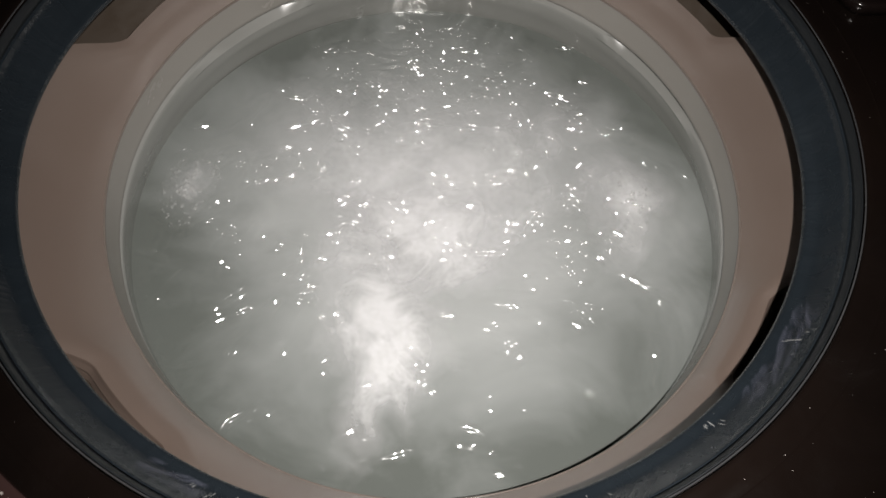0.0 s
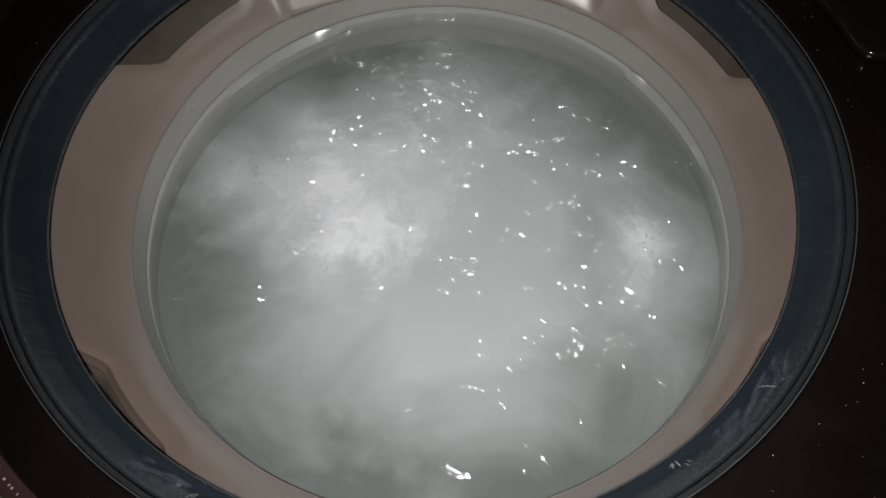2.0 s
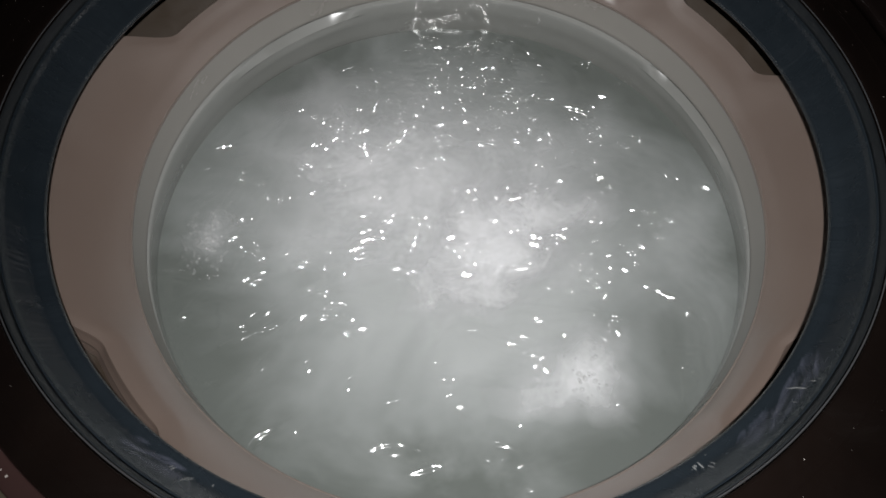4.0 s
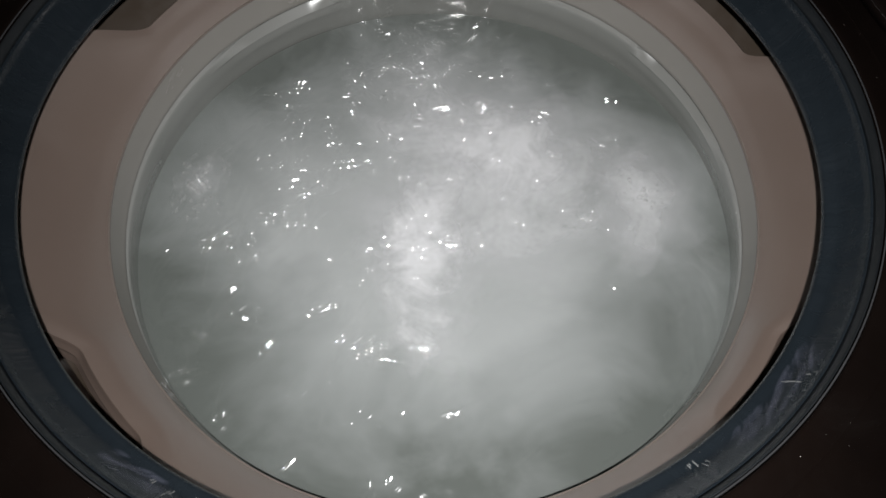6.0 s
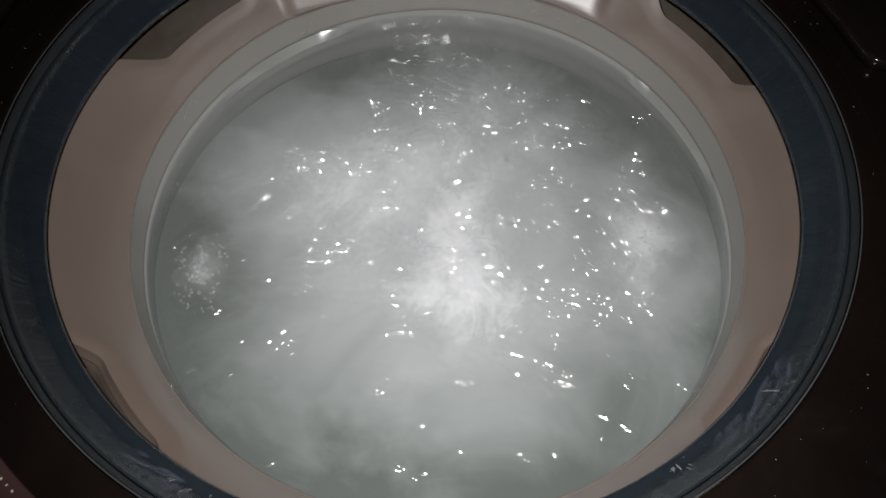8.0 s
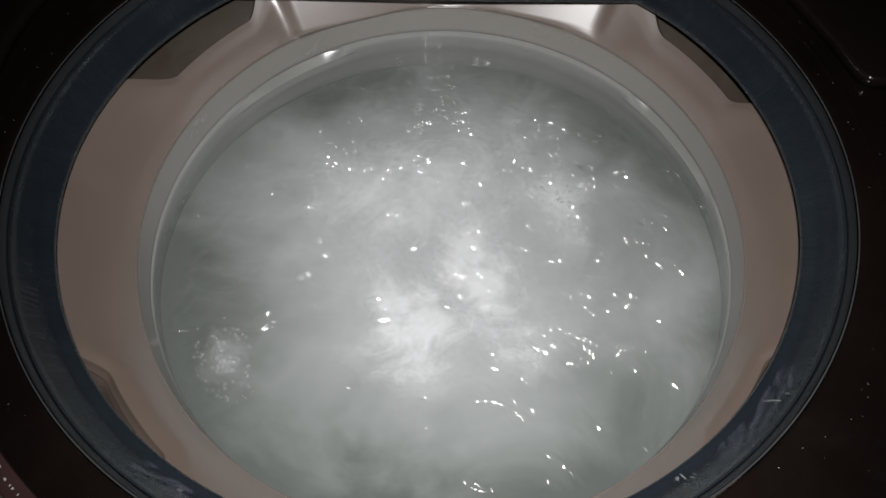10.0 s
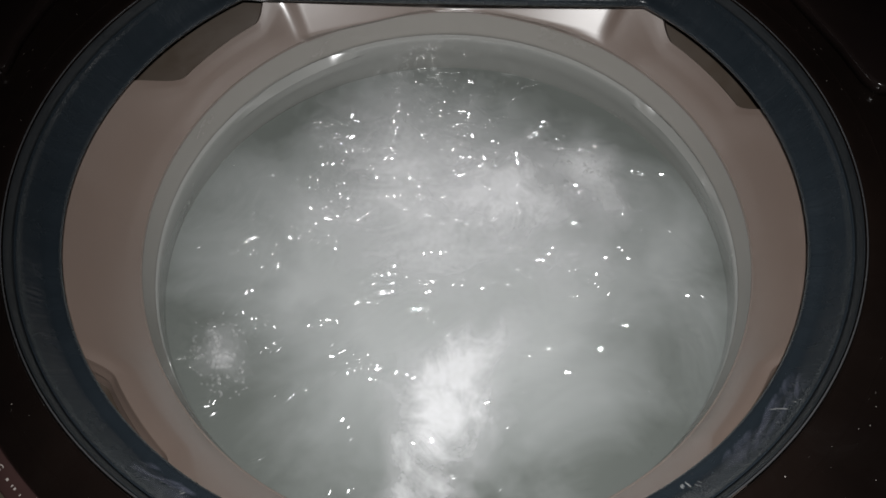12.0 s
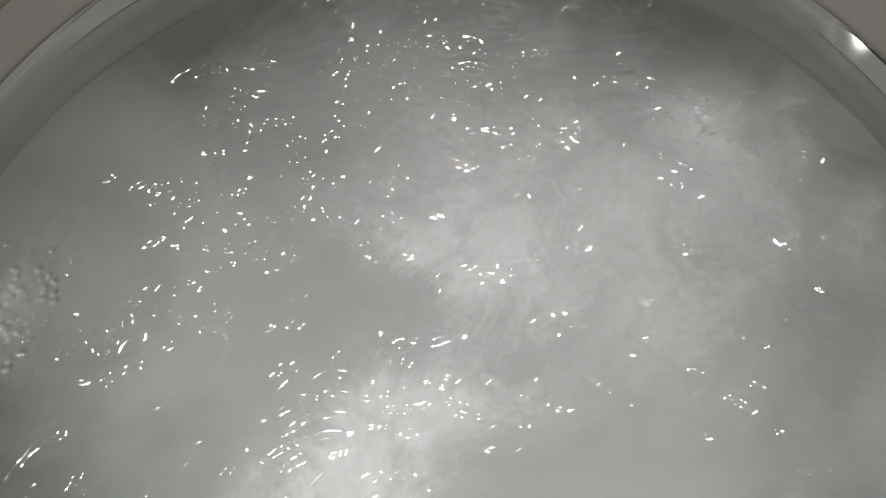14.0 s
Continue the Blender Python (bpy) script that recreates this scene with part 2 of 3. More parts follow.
band_profile = dense_profile(rounded([(0.2285, -0.0020), (0.2283, -0.0080), (0.2276, -0.0180), (0.2267, -0.0258), (0.2275, -0.0280), (0.2290, -0.0299)], 4, 0.42), -0.04, 0.0, 0.004)
bv, bf = lathe(band_profile, 384)
piece("inner_band", bv, bf, M_BAND, tub, "pale brown-grey inner band of the balance ring")
wall_profile = rounded([(0.2293, -0.0297), (0.2285, -0.0314), (0.2274, -0.0334), (0.2271, -0.0370), (0.2277, -0.0480), (0.2300, -0.0600), (0.232, -0.0900), (0.232, -0.2500), (0.02, -0.27)], 4, 0.42)


def wall_shift(a, k, r, z):
    """Each scoop is a chamfer that faces up to a sharp edge, with a shallow undercut below."""
    stands, cut = scoop(a)
    low = min(1.0, max(0.0, (-0.0330 - z) / 0.0075))
    r += cut * step(0.0302, 0.0330, -z) * (1 - low)
    if z > -0.0405:
        return r - stands * low, z
    under = min(1.0, (-0.0405 - z) / 0.0012)
    return r - stands * (1 - 1.5 * under) - stands * 0.5 * step(0.0417, 0.0530, -z), z


wv, wf = lathe(dense_profile(wall_profile, -0.056, -0.028, 0.0006), 640, wall_shift)
piece("basket_wall", wv, wf, M_WALL, tub, "smooth pale grey basket wall with a moulded groove")


# ---- detergent dispenser at the front corner of the top panel ----
def sector(r0, r1, a0, a1, z0, z1, n=40, bevel=0.0012):
    arc = [math.pi / 2 * i / 5 for i in range(6)]
    prof = [(r0, z0)] + [(r0 + bevel * (1 - math.cos(u)), z1 - bevel * (1 - math.sin(u))) for u in arc]
    prof += [(r1 - bevel * (1 - math.sin(u)), z1 - bevel * (1 - math.cos(u))) for u in arc] + [(r1, z0)]
    verts, faces, k = [], [], len(prof)
    for i in range(n + 1):
        a = radians(a0 + (a1 - a0) * i / n)
        verts += [(r * math.cos(a), r * math.sin(a), z) for r, z in prof]
    for i in range(n):
        for j in range(k - 1):
            faces.append((i * k + j, (i + 1) * k + j, (i + 1) * k + j + 1, i * k + j + 1))
    faces.append(tuple(range(k))[::-1])
    faces.append(tuple(n * k + j for j in range(k)))
    return verts, faces


drawer = tagged(new("detergent_dispenser"), "wine-brown detergent dispenser frame with worn silver lettering")
drawer.parent = washer
v, f = sector(0.2888, 0.2990, 198, 238, 0.0280, 0.0335)
rim = piece("dispenser_rim", v, f, M_TRAY, drawer, "glossy wine-brown curved rim")
v, f = sector(0.2992, 0.3420, 198, 236, 0.0270, 0.0300)
piece("dispenser_flap", v, f, M_TRAYBED, drawer, "olive-brown flat flap")
v, f = sector(0.2992, 0.3420, 236.2, 238, 0.0280, 0.0335, 6)
piece("dispenser_end", v, f, M_TRAY, drawer, "wine-brown end of the rim")
WORDS, PITCH, LAST = "EFFICIENCY DETERG", 0.92, 227.6
for i, ch in enumerate(WORDS):
    if ch == " ":
        continue
    cu = bpy.data.curves.new("letter", "FONT")
    cu.body, cu.size, cu.extrude, cu.align_x, cu.align_y = ch, 0.0048, 0.00012, "CENTER", "CENTER"
    tmp = new("letter_curve", cu)
    me = bpy.data.meshes.new_from_object(tmp.evaluated_get(bpy.context.evaluated_depsgraph_get()))
    bpy.data.objects.remove(tmp)
    me.materials.clear()
    me.materials.append(M_LETTER)
    ob = new("letter", me)
    ob.parent = rim
    a = LAST - (len(WORDS) - 1 - i) * PITCH
    ob.matrix_basis = pose(0.2935 * math.cos(radians(a)), 0.2935 * math.sin(radians(a)), 0.0337, 0, 0, a + 90)
    tagged(ob, "worn silver letter")
for a, w in ((229.0, 0.25), (229.9, 0.12), (230.3, 0.18), (231.2, 0.1), (232.0, 0.2)):
    v, f = sector(0.2930, 0.2941, a, a + w, 0.0334, 0.0338, 3, 0.0001)
    piece("worn_print", v, f, M_LETTER, rim, "worn silver print", smooth=False)

# ---- hinge covers at the back corners of the top panel ----
def hinge_cover(side):
    """A low wedge-shaped black cover whose rounded inner edge runs towards the back."""
    if side > 0:
        pts = [(0.312, 0.047), (0.2950, 0.0480), (0.2911, 0.0500), (0.2864, 0.0584), (0.2784, 0.0907), (0.2637, 0.1329), (0.2480, 0.175), (0.300, 0.215), (0.335, 0.200), (0.335, 0.060)]
    else:
        pts = [(-0.312, 0.046), (-0.2970, 0.0475), (-0.2925, 0.0525), (-0.2930, 0.0836), (-0.2877, 0.1175), (-0.2740, 0.165), (-0.300, 0.215), (-0.335, 0.200), (-0.335, 0.060)]
    bm = bmesh.new()
    f = bm.faces.new([bm.verts.new((x, y, 0.0285)) for x, y in (pts if side < 0 else pts[::-1])])
    top = bmesh.ops.extrude_face_region(bm, geom=[f])
    bmesh.ops.translate(bm, verts=[g for g in top["geom"] if isinstance(g, bmesh.types.BMVert)], vec=(0, 0, 0.009))
    bmesh.ops.recalc_face_normals(bm, faces=bm.faces)
    bmesh.ops.bevel(bm, geom=[e for e in bm.edges if max(v.co.z for v in e.verts) > 0.03], offset=0.0026 if side > 0 else 0.0040, segments=6, affect="EDGES", profile=0.5)
    return part("hinge_cover", bm, M_HINGE, washer, "low glossy black hinge cover with a rounded edge", smooth=True)


hinge_cover(1)
hinge_cover(-1)

# ---- dust on the black panel ----
def specks(name, count, r0, r1, size, mat, label, seed):
    rnd = random.Random(seed)
    verts, faces = [], []
    for _ in range(count):
        a, r = rnd.uniform(0, 2 * math.pi), rnd.uniform(r0, r1)
        s = size * rnd.uniform(0.5, 1.6)
        x, y, z, k = r * math.cos(a), r * math.sin(a), 0.0291, len(verts)
        verts += [(x - s, y, z), (x, y - s * 0.8, z), (x + s, y, z), (x, y + s * 0.8, z), (x, y, z + s * 0.7)]
        faces += [(k, k + 1, k + 4), (k + 1, k + 2, k + 4), (k + 2, k + 3, k + 4), (k + 3, k, k + 4)]
    ob = piece(name, verts, faces, mat)
    return tagged(ob, label, "dust", kind="stuff")


specks("dust", 420, 0.269, 0.335, 0.00022, M_LETTER, "pale dust specks on the glossy black panel", 5)

# ---- wash water ----
def math_node(nt, op, a, c, d=None):
    n = nt.nodes.new("ShaderNodeMath")
    n.operation = op
    for i, v in enumerate((a, c, d)):
        if v is None:
            continue
        if isinstance(v, (int, float)):
            n.inputs[i].default_value = v
        else:
            link(nt, v, n.inputs[i])
    return n.outputs[0]


def water_body_material():
    """Murky water: pale grey in the middle, unevenly darker and greener towards the rim."""
    m, nt, b = node_mat("murky_suds_water")
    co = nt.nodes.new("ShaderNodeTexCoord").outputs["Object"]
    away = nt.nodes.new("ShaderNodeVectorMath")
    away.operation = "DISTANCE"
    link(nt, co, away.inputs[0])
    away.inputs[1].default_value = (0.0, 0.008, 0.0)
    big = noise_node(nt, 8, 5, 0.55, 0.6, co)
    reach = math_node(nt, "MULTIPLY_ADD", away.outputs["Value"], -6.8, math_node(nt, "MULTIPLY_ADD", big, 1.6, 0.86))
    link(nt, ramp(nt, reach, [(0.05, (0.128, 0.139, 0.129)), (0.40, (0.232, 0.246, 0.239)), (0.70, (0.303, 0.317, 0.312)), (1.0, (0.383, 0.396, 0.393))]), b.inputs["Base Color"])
    b.inputs["Roughness"].default_value, b.inputs["Specular IOR Level"].default_value = 0.9, 0.0
    return m


def water_film_material():
    """Clear water: it lets light through and mirrors the torch on its steep little waves."""
    m, nt, b = node_mat("clear_rippled_water")
    nt.nodes.remove(b)
    gl = nt.nodes.new("ShaderNodeBsdfGlossy")
    gl.inputs["Roughness"].default_value = 0.085
    tr = nt.nodes.new("ShaderNodeBsdfTransparent")
    lw = nt.nodes.new("ShaderNodeLayerWeight")
    lw.inputs["Blend"].default_value = 0.5
    gloss = math_node(nt, "MULTIPLY_ADD", math_node(nt, "POWER", lw.outputs["Facing"], 5.0), 0.02, 0.085)
    mix = nt.nodes.new("ShaderNodeMixShader")
    link(nt, gloss, mix.inputs[0])
    link(nt, tr.outputs[0], mix.inputs[1])
    link(nt, gl.outputs[0], mix.inputs[2])
    link(nt, mix.outputs[0], nt.nodes["Material Output"].inputs["Surface"])
    return m


def suds_material(name, most, edge, scale, cut, tone=0.81):
    m, nt, b = node_mat(name)
    nt.nodes.remove(b)
    co = nt.nodes.new("ShaderNodeTexCoord").outputs["Object"]
    diff = nt.nodes.new("ShaderNodeBsdfDiffuse")
    link(nt, ramp(nt, noise_node(nt, 220, 3, 0.7, 0.3, co), [(0.3, (tone * 0.925, tone * 0.93, tone * 0.935)), (0.7, (tone * 1.085, tone * 1.085, tone * 1.11))]), diff.inputs["Color"])
    tr = nt.nodes.new("ShaderNodeBsdfTransparent")
    at = nt.nodes.new("ShaderNodeAttribute")
    at.attribute_name = "thickness"
    cloud = math_node(nt, "MULTIPLY_ADD", noise_node(nt, scale * 8, 4, 0.6, 0.8, co), 0.13, math_node(nt, "MULTIPLY", noise_node(nt, scale, 5, 0.55, 1.2, co), 0.87))
    thick = math_node(nt, "ADD", math_node(nt, "MULTIPLY", cloud, 1.3), math_node(nt, "SUBTRACT", at.outputs["Fac"], cut))
    alpha = ramp(nt, thick, [(0.0, (0, 0, 0)), (edge * 0.5, (0.3 * most, 0.3 * most, 0.3 * most)), (edge, (most, most, most))])
    mix = nt.nodes.new("ShaderNodeMixShader")
    link(nt, alpha, mix.inputs[0])
    link(nt, tr.outputs[0], mix.inputs[1])
    link(nt, diff.outputs[0], mix.inputs[2])
    link(nt, mix.outputs[0], nt.nodes["Material Output"].inputs["Surface"])
    return m


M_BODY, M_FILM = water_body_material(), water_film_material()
M_SUDS = suds_material("airy_white_suds", 0.80, 0.68, 20, 0.88, 0.77)
M_HAZE = suds_material("thin_milky_suds", 0.72, 1.0, 12, 0.68)
M_FROTH = suds_material("wet_bubble_froth", 0.36, 0.9, 45, 0.95)
WATER_Z = -0.130
WATER_R = 0.2340
WX, WY = 0.0109, 0.0133


def disc(radius, rings, segs, height):
    verts, faces = [(0, 0, height(0, 0))], []
    for i in range(1, rings + 1):
        r = radius * i / rings
        for j in range(segs):
            a = 2 * math.pi * j / segs
            verts.append((r * math.cos(a), r * math.sin(a), height(r * math.cos(a), r * math.sin(a))))
    for j in range(segs):
        faces.append((0, 1 + j, 1 + (j + 1) % segs))
    for i in range(rings - 1):
        for j in range(segs):
            a, b = 1 + i * segs, 1 + (i + 1) * segs
            faces.append((a + j, b + j, b + (j + 1) % segs, a + (j + 1) % segs))
    return verts, faces


def swell(x, y):
    r = math.hypot(x, y)
    h = 0.0012 * noise.noise((x * 16, y * 16, 1.0)) + 0.0005 * noise.noise((x * 40, y * 40, 5.0))
    return h * (1 - 0.5 * step(0.2, WATER_R, r)) - 0.0012 * math.exp(-(r / 0.025) ** 2)


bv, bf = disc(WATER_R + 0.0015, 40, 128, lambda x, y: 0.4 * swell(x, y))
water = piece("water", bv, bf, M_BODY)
tagged(water, "murky grey-green suds water filling the wash basket", "water", kind="structure")
water.matrix_basis = pose(WX, WY, WATER_Z - 0.0055)


def wave_field(n, cell, short, long, seed):
    """A random field of waves between two wavelengths, of unit spread."""
    rng = np.random.default_rng(seed)
    k = np.fft.fftfreq(n, cell)
    kx, ky = np.meshgrid(k, k)
    kk = np.maximum(np.hypot(kx, ky), 1e-6)
    band = np.exp(-((np.log(kk) + 0.5 * np.log(short * long)) / (0.5 * np.log(long / short))) ** 2)
    f = np.fft.ifft2(np.fft.fft2(rng.standard_normal((n, n))) * band).real
    return f / f.std()


def wave_sheet(n=760):
    """Low swell with short steep wave trains thrown up by the churn, steeper towards the back."""
    rng = np.random.default_rng(12)
    size = WATER_R + 0.001
    xs = np.linspace(-size, size, n)
    cell = xs[1] - xs[0]
    gx, gy = np.meshgrid(xs, xs)
    rad = np.hypot(gx, gy)
    h = 0.0007 * wave_field(n, cell, 0.05, 0.12, 4) + 0.00016 * wave_field(n, cell, 0.010, 0.030, 5)
    where = wave_field(n, cell, 0.030, 0.090, 3)
    count = 0
    while count < 640:
        x, y = rng.uniform(-size, size, 2)
        i, j = int((x + size) / cell), int((y + size) / cell)
        lively = where[min(j, n - 1), min(i, n - 1)] + 1.1 * (y + 0.03) / 0.2 - 3.0 * max(0.0, math.hypot(x, y) - 0.165) / 0.05
        if math.hypot(x, y) > WATER_R - 0.012 or rng.random() > 0.10 + 0.9 / (1 + math.exp(-2.4 * (lively - 0.25))):
            continue
        count += 1
        steep = math.hypot(x, y + 0.33) / 0.515 * rng.uniform(0.90, 1.45)
        turn = math.atan2(y + 0.33, x) + rng.normal(0, 0.42)
        long = rng.uniform(0.0045, 0.0120)
        sp, sq = long * rng.uniform(0.40, 0.9), rng.uniform(0.0060, 0.0160)
        bend, phase = rng.normal(0, 14), rng.uniform(0, 2 * math.pi)
        m = int(2.4 * max(sp, sq) / cell) + 1
        a, b, c, d = max(0, j - m), min(n, j + m + 1), max(0, i - m), min(n, i + m + 1)
        dx, dy = gx[a:b, c:d] - x, gy[a:b, c:d] - y
        p = dx * math.cos(turn) + dy * math.sin(turn)
        q = dy * math.cos(turn) - dx * math.sin(turn)
        p = p + bend * q * q
        k = 2 * math.pi / long
        h[a:b, c:d] += steep / k * np.sin(k * p + phase) * np.exp(-(p / sp) ** 2 - (q / sq) ** 2)
    keep = rad <= WATER_R + 0.0008
    index = np.full((n, n), -1)
    index[keep] = np.arange(keep.sum())
    quad = np.stack([index[:-1, :-1], index[:-1, 1:], index[1:, 1:], index[1:, :-1]], -1).reshape(-1, 4)
    quad = quad[(quad >= 0).all(1)]
    return np.stack([gx[keep], gy[keep], np.clip(h[keep], -0.0024, 0.0045)], 1).tolist(), quad.tolist()


fv, ff = wave_sheet()
film = piece("water_surface", fv, ff, M_FILM)
tagged(film, "clear rippled swirling water surface with sharp glints", "water", kind="structure")
film.matrix_basis = pose(WX, WY, WATER_Z)


def suds_patch(name, length, width, seed, mat, label, bend=0.0, peak=0.0016):
    """A soft mound of suds, thin at its ragged edge."""
    rnd = random.Random(seed)
    off = rnd.uniform(0, 50)
    rings, segs = 14, 64
    verts, thick = [], []
    for i in range(rings + 1):
        u = i / rings
        for j in range(segs):
            a = 2 * math.pi * j / segs
            ragged = 1 + 0.35 * noise.noise((math.cos(a) * 1.3 + off, math.sin(a) * 1.3, seed)) + 0.15 * noise.noise((math.cos(a) * 4 + off, math.sin(a) * 4, seed))
            x, y = u * length * 0.5 * math.cos(a) * ragged, u * width * 0.5 * math.sin(a) * ragged
            y += bend * (x / (0.5 * length)) ** 2 * width
            t = 1 - u ** 1.5
            verts.append((x, y, peak * t + 0.0003 * noise.noise((x * 60, y * 60, off))))
            thick.append(t)
    faces = [(i * segs + j, (i + 1) * segs + j, (i + 1) * segs + (j + 1) % segs, i * segs + (j + 1) % segs) for i in range(rings) for j in range(segs)]
    ob = piece(name, verts, faces, mat)
    at = ob.data.attributes.new("thickness", "FLOAT", "POINT")
    at.data.foreach_set("value", thick)
    return tagged(ob, label, "suds")


core = suds_patch("suds_plume", 0.19, 0.15, 3, M_SUDS, "bright white churned plume of suds under the water", 0.25)
streak = suds_patch("suds_streak", 0.23, 0.12, 8, M_SUDS, "long white streak of suds drawn out by the swirl", 0.35)
cloud = suds_patch("suds_cloud", 0.34, 0.26, 14, M_HAZE, "broad milky cloud of thin suds in the water", 0.1, 0.001)
drift = suds_patch("suds_drift", 0.13, 0.08, 21, M_HAZE, "faint drifting wisp of suds near the basket wall", 0.4)
froth = suds_patch("froth", 0.085, 0.05, 33, M_FROTH, "wet froth of small bubbles against the basket wall", 0.3)



def bubble_material():
    m, nt, b = node_mat("clear_bubble_skin")
    nt.nodes.remove(b)
    gl, tr, df_ = nt.nodes.new("ShaderNodeBsdfGlossy"), nt.nodes.new("ShaderNodeBsdfTransparent"), nt.nodes.new("ShaderNodeBsdfDiffuse")
    gl.inputs["Roughness"].default_value = 0.085
    df_.inputs["Color"].default_value = (0.8, 0.81, 0.8, 1)
    lw = nt.nodes.new("ShaderNodeLayerWeight")
    skin, mix = nt.nodes.new("ShaderNodeMixShader"), nt.nodes.new("ShaderNodeMixShader")
    skin.inputs[0].default_value = 0.16
    link(nt, tr.outputs[0], skin.inputs[1])
    link(nt, df_.outputs[0], skin.inputs[2])
    link(nt, math_node(nt, "MULTIPLY_ADD", lw.outputs["Facing"], 0.04, 0.06), mix.inputs[0])
    link(nt, skin.outputs[0], mix.inputs[1])
    link(nt, gl.outputs[0], mix.inputs[2])
    link(nt, mix.outputs[0], nt.nodes["Material Output"].inputs["Surface"])
    return m


def bubbles(parent, count, length, width, seed, mat):
    """Small domes crowded together, the largest in the middle."""
    rnd = random.Random(seed)
    verts, faces = [], []
    for _ in range(count):
        a, u = rnd.uniform(0, 2 * math.pi), rnd.random() ** 0.7
        x, y = u * length / 2 * math.cos(a), u * width / 2 * math.sin(a)
        s = rnd.uniform(0.0006, 0.0022) * (1.25 - u * 0.7)
        k = len(verts)
        for i in range(4):
            e = math.pi / 2 * i / 4
            verts += [(x + s * math.cos(e) * math.cos(2 * math.pi * j / 10), y + s * math.cos(e) * math.sin(2 * math.pi * j / 10), 0.0012 + s * math.sin(e)) for j in range(10)]
        verts.append((x, y, 0.0012 + s))
        for i in range(3):
            faces += [(k + i * 10 + j, k + i * 10 + (j + 1) % 10, k + (i + 1) * 10 + (j + 1) % 10, k + (i + 1) * 10 + j) for j in range(10)]
        faces += [(k + 30 + j, k + 30 + (j + 1) % 10, k + 40) for j in range(10)]
    ob = piece("foam", verts, faces, mat, parent, "small clear bubbles")
    return tagged(ob, kind="stuff")


M_BUBBLE = bubble_material()
bubbles(froth, 150, 0.08, 0.045, 4, M_BUBBLE)
bubbles(drift, 40, 0.09, 0.05, 9, M_BUBBLE)


def glint_drops(name, clusters, mat, label, seed):
    """Flat drops and short runs added on the sloping cover as its highlight streaks."""
    rnd = random.Random(seed)
    verts, faces = [], []
    for turn, r0, spread, count in clusters:
        for _ in range(count):
            a = radians(turn) + rnd.gauss(0, spread)
            r = min(0.2560, max(0.2435, r0 + rnd.gauss(0, 0.0022)))
            z = 0.0016 + (r - 0.2435) * 0.55 if r < 0.248 else 0.0042 + (r - 0.248) * 1.68
            s, d = rnd.uniform(0.00015, 0.0005), rnd.uniform(1.0, 5.5)
            k = len(verts)
            for h, q in ((0.0, 1.0), (0.45, 0.75), (0.62, 0.35)):
                for j in range(8):
                    e = 2 * math.pi * j / 8
                    dr, da = s * d * q * math.cos(e), s * q * math.sin(e) / r
                    verts.append(((r + dr) * math.cos(a + da), (r + dr) * math.sin(a + da), z + dr * (0.5 if r < 0.248 else 1.6) + s * h + 0.0001))
            for i in range(2):
                faces += [(k + i * 8 + j, k + i * 8 + (j + 1) % 8, k + (i + 1) * 8 + (j + 1) % 8, k + (i + 1) * 8 + j) for j in range(8)]
            faces.append([k + 16 + j for j in range(8)])
    ob = piece(name, verts, faces, mat)
    return tagged(ob, label, "water drops", kind="stuff")


# drops added where the cover shows streaks of highlight
glint_drops("added_glint_drops", [(303, 0.2458, 0.026, 7), (318, 0.2525, 0.03, 6), (243, 0.2480, 0.03, 6), (283, 0.2470, 0.05, 6)], M_BUBBLE, "small clear drops added for the highlights on the slate-blue cover", 21)


# pale bluish streaks in the colour stand in for reflections on the cover
def painted_sheen_material():
    m, nt, b = node_mat("painted_sheen")
    nt.nodes.remove(b)
    xyz = nt.nodes.new("ShaderNodeSeparateXYZ")
    link(nt, nt.nodes.new("ShaderNodeTexCoord").outputs["Object"], xyz.inputs[0])
    polar = nt.nodes.new("ShaderNodeCombineXYZ")
    turn = math_node(nt, "ARCTAN2", xyz.outputs["Y"], xyz.outputs["X"])
    link(nt, math_node(nt, "MULTIPLY_ADD", xyz.outputs["Z"], 9.0, turn), polar.inputs["X"])
    link(nt, math_node(nt, "MULTIPLY", xyz.outputs["Z"], 6.0), polar.inputs["Y"])
    at = nt.nodes.new("ShaderNodeAttribute")
    at.attribute_name = "thickness"
    lanes = math_node(nt, "MULTIPLY", noise_node(nt, 26, 3, 0.55, 0.3, polar.outputs[0]), at.outputs["Fac"])
    alpha = ramp(nt, lanes, [(0.50, (0, 0, 0)), (0.90, (0.16, 0.16, 0.17))])
    df_, tr, mix = nt.nodes.new("ShaderNodeBsdfDiffuse"), nt.nodes.new("ShaderNodeBsdfTransparent"), nt.nodes.new("ShaderNodeMixShader")
    df_.inputs["Color"].default_value = (0.26, 0.27, 0.36, 1)
    link(nt, alpha, mix.inputs[0])
    link(nt, tr.outputs[0], mix.inputs[1])
    link(nt, df_.outputs[0], mix.inputs[2])
    link(nt, mix.outputs[0], nt.nodes["Material Output"].inputs["Surface"])
    return m


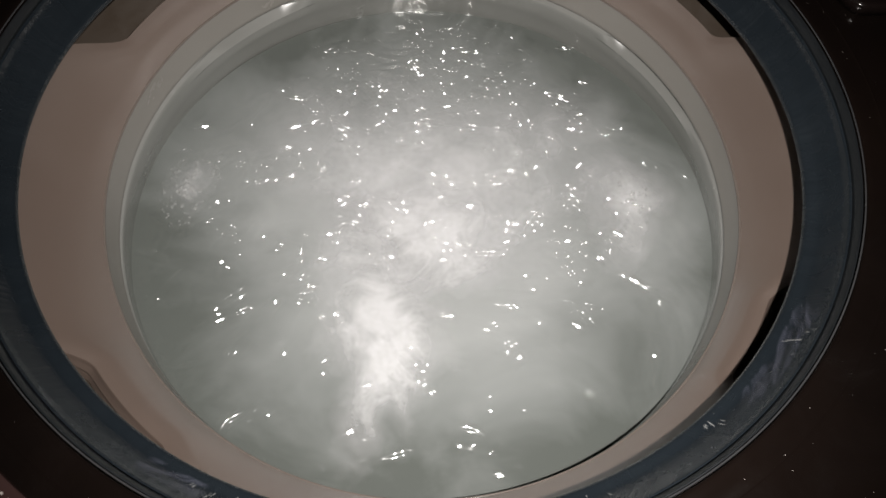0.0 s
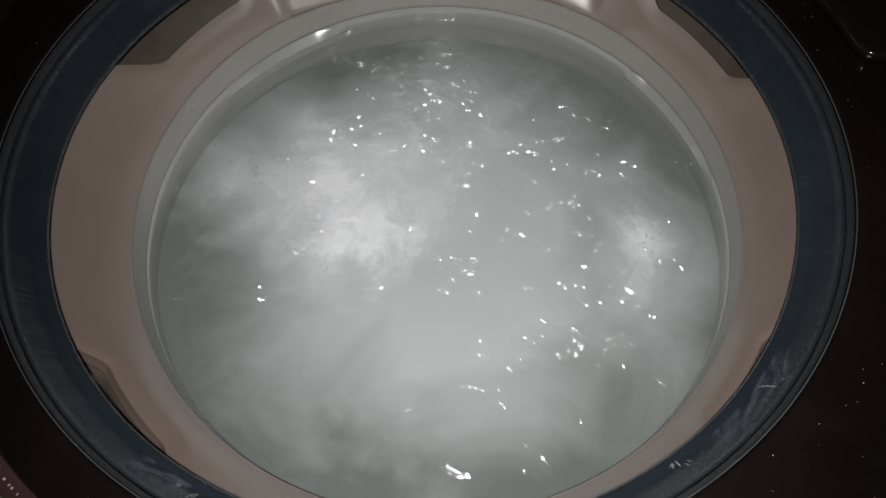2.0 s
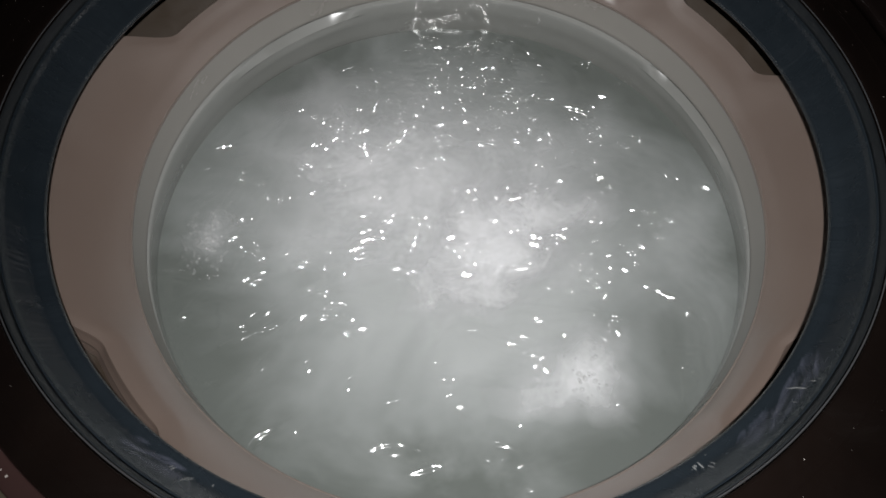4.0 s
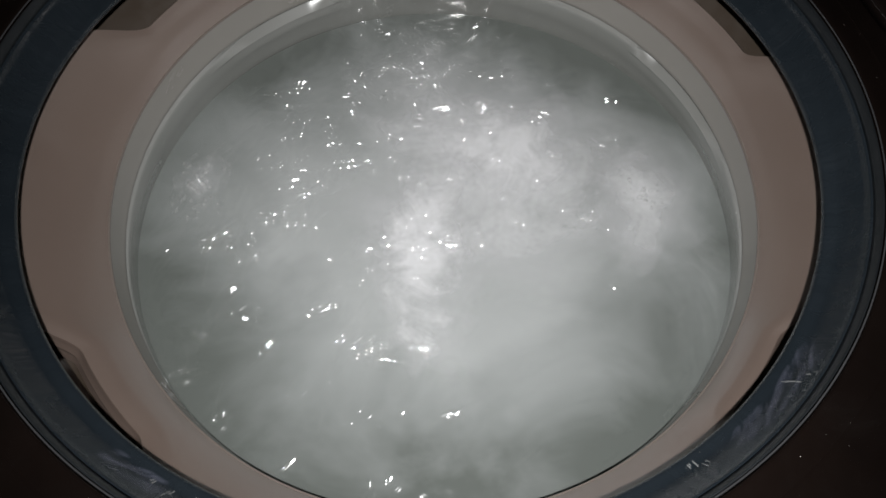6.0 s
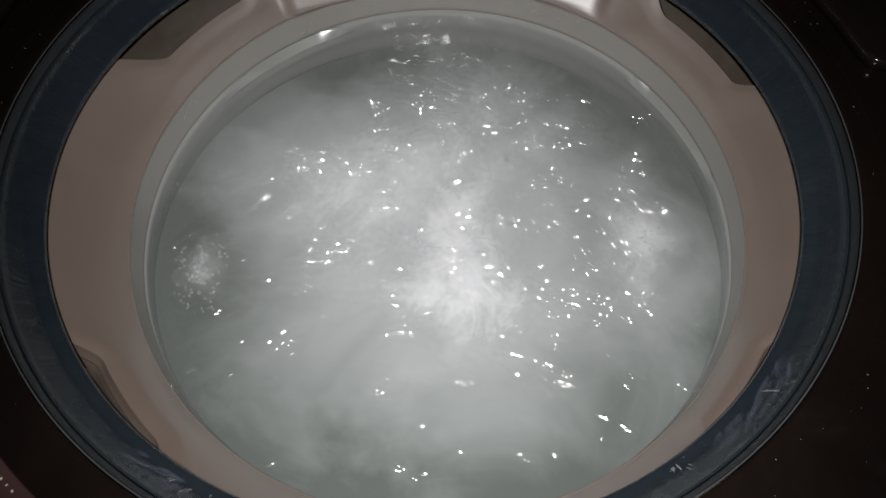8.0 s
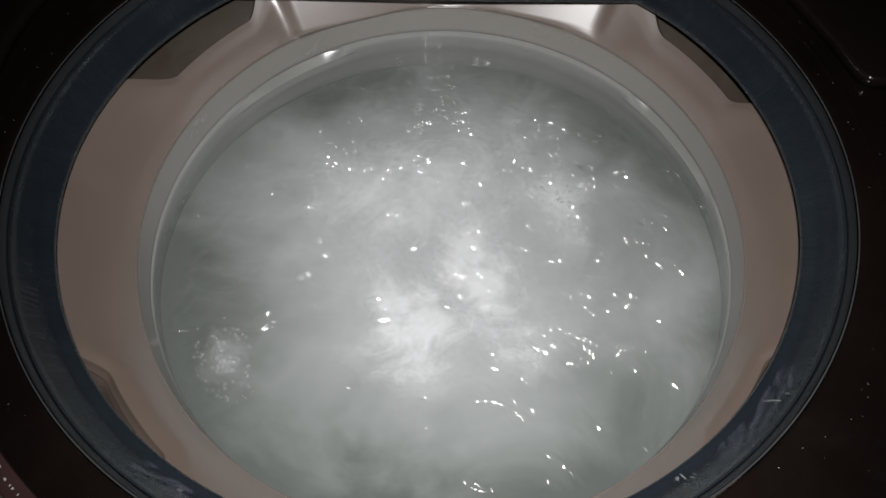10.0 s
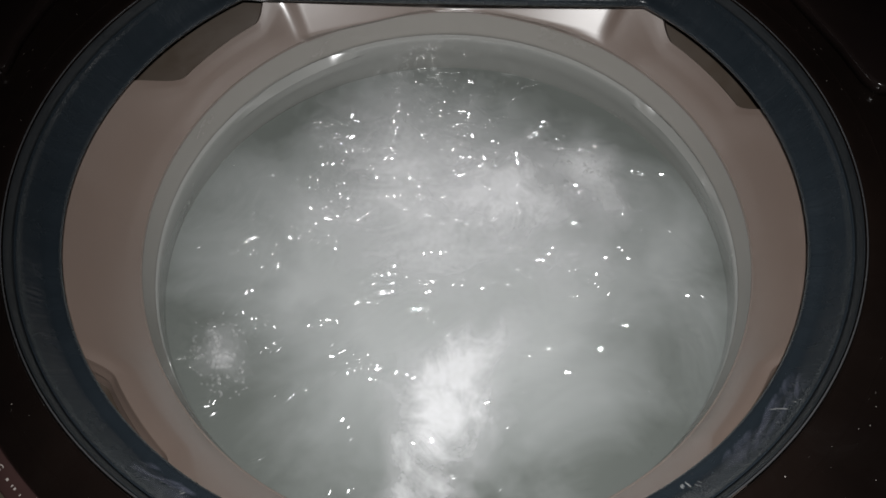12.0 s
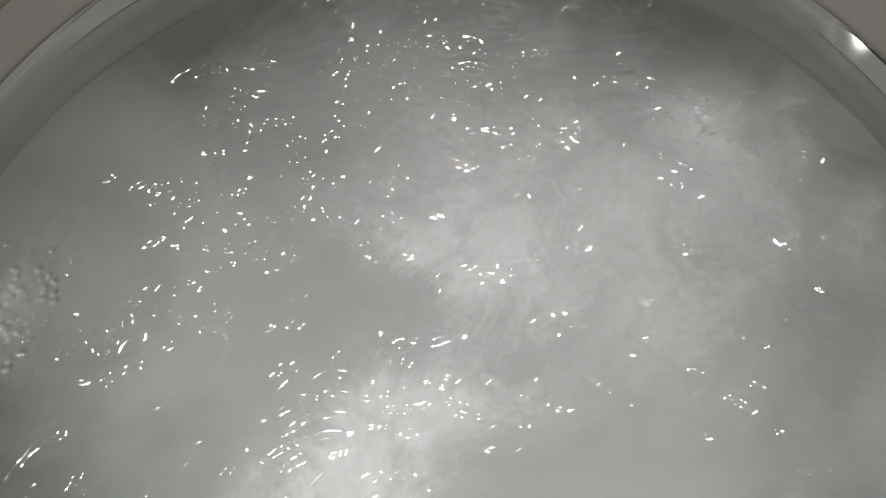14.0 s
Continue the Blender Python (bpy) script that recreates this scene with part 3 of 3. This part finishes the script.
def sheen_streak(a0, a1, mat):
    """A thin strip on the cover's slope painting soft reflections, faded at its edges."""
    prof = [p for p in cover_profile if 0.2425 < p[0] < 0.2572 and p[1] > 0]
    fine = []
    for p, q in zip(prof, prof[1:]):
        fine += [p.lerp(q, c / 4) for c in range(4)]
    n, k, verts, thick = 60, len(fine), [], []
    for i in range(n + 1):
        u = i / n
        a = radians(a0 + (a1 - a0) * u)
        for r, z in fine:
            wide = r * (1 + 0.0045 * math.cos(a) ** 2) - 0.0004
            verts.append((wide * math.cos(a), wide * math.sin(a), z + 0.0005))
            v = (r - 0.2425) / 0.0147
            thick.append(1.25 * step(0, 0.3, u) * step(0, 0.3, 1 - u) * step(0, 0.3, v) * step(0, 0.25, 1 - v))
    faces = [(i * k + j, (i + 1) * k + j, (i + 1) * k + j + 1, i * k + j + 1) for i in range(n) for j in range(k - 1)]
    ob = piece("sheen_streak", verts, faces, mat, cover, "pale bluish reflection streak painted on the cover")
    ob.data.attributes.new("thickness", "FLOAT", "POINT").data.foreach_set("value", thick)


M_PAINTED_SHEEN = painted_sheen_material()
for a0, a1 in ((302, 330), (232, 246), (272, 286)):
    sheen_streak(a0, a1, M_PAINTED_SHEEN)


PLUME = [(0, 0.004, -0.015), (0.5, -0.018, -0.025), (1, 0.014, -0.035), (1.5, -0.002, 0.013), (2, -0.062, 0.012), (2.5, -0.013, -0.075), (3, -0.017, -0.029), (3.5, 0.009, -0.019), (6, 0.057, 0.076), (6.5, -0.043, 0.115), (7, -0.000, -0.022), (7.5, -0.001, 0.037), (8, 0.017, -0.040), (8.5, -0.034, -0.005), (9, -0.025, -0.068), (11.5, -0.016, 0.014), (12, 0.045, 0.078), (12.5, -0.032, -0.026), (13, 0.006, 0.004), (13.5, -0.018, 0.013), (14, 0.014, 0.053)]
STREAK = [(0, -0.040, -0.091), (0.5, -0.047, -0.008), (1, -0.111, 0.045), (1.5, -0.061, 0.058), (2, -0.089, 0.053), (2.5, -0.123, -0.041), (3, 0.023, -0.069), (3.5, 0.041, -0.001), (6, -0.016, -0.024), (6.5, 0.024, -0.047), (7, -0.070, 0.045), (7.5, 0.018, -0.054), (8, 0.008, 0.002), (8.5, -0.006, -0.031), (9, 0.038, -0.016), (11.5, -0.000, -0.080), (12, -0.004, -0.124), (12.5, -0.078, -0.073), (13, -0.023, -0.070), (13.5, 0.066, -0.005), (14, -0.034, -0.039)]
STREAK_TURN = [100, 150, 190, 170, 110, 160, 150, 200, 270, 300, 290, 285, 270, 330, 310, 280, 255, 230, 240, 200, 225]
FROTH = [(0, -0.191, 0.040), (0.5, -0.193, 0.030), (1, -0.187, 0.057), (1.5, -0.165, 0.104), (2, -0.185, 0.062), (2.5, -0.191, -0.011), (3, -0.180, -0.074), (3.5, -0.189, -0.048), (6, -0.192, 0.036), (6.5, -0.194, -0.023), (7, -0.181, -0.072), (7.5, -0.189, -0.050), (8, -0.192, -0.032), (8.5, -0.185, -0.062), (9, -0.181, -0.073), (11.5, -0.146, -0.129), (12, -0.173, -0.090), (12.5, -0.189, -0.050), (13, -0.195, -0.004), (13.5, -0.194, -0.023), (14, -0.195, 0.007)]
CLOUD = [(0, 0.012, 0.033), (0.5, -0.044, 0.035), (1, -0.079, 0.066), (1.5, -0.063, 0.068), (2, -0.067, 0.067), (2.5, -0.079, 0.006), (3, -0.024, 0.052), (3.5, -0.043, 0.047), (6, 0.049, 0.052), (6.5, -0.029, 0.066), (7, -0.018, 0.046), (7.5, -0.006, 0.069), (8, -0.035, 0.065), (8.5, -0.039, 0.055), (9, -0.022, 0.070), (11.5, -0.018, 0.071), (12, -0.010, 0.071), (12.5, -0.000, 0.063), (13, 0.009, 0.076), (13.5, -0.008, 0.066), (14, 0.060, 0.076)]
DRIFT = [(0, 0.165, 0.003), (0.5, 0.163, 0.026), (1, 0.165, 0.004), (1.5, 0.164, 0.019), (2, 0.165, -0.006), (2.5, 0.150, -0.068), (3, 0.137, -0.063), (3.5, 0.088, -0.139), (6, 0.163, 0.025), (6.5, 0.080, -0.111), (7, 0.161, 0.035), (7.5, 0.098, -0.132), (8, 0.165, 0.005), (8.5, 0.157, 0.049), (9, 0.116, 0.031), (11.5, 0.094, 0.116), (12, 0.122, 0.100), (12.5, 0.076, 0.101), (13, 0.128, 0.086), (13.5, 0.132, 0.029), (14, 0.115, 0.117)]


def motions():
    # the surface swirls to and fro with the pulsator
    walk(film, [(i * 0.5, pose(WX, WY, WATER_Z, 0, 0, 32 * math.sin(i * 1.15))) for i in range(29)])
    walk(water, [(i * 0.5, pose(WX, WY, WATER_Z - 0.0055, 0, 0, 12 * math.sin(i * 1.15 - 0.5))) for i in range(29)])
    walk(core, [(t, pose(WX + x, WY + y, WATER_Z - 0.0036, 0, 0, 60 * math.sin(t * 1.1))) for t, x, y in PLUME])
    walk(streak, [(t, pose(WX + x, WY + y, WATER_Z - 0.0041, 0, 0, a)) for (t, x, y), a in zip(STREAK, STREAK_TURN)])
    walk(cloud, [(t, pose(WX + x, WY + y, WATER_Z - 0.0047, 0, 0, 30 * math.sin(t * 0.9))) for t, x, y in CLOUD])
    walk(drift, [(t, pose(WX + x, WY + y, WATER_Z - 0.0030, 0, 0, math.degrees(math.atan2(y, x)) + 90)) for t, x, y in DRIFT])
    walk(froth, [(t, pose(WX + x, WY + y, WATER_Z - 0.0015, 0, 0, math.degrees(math.atan2(y, x)) % 360 + 90)) for t, x, y in FROTH])


motions()
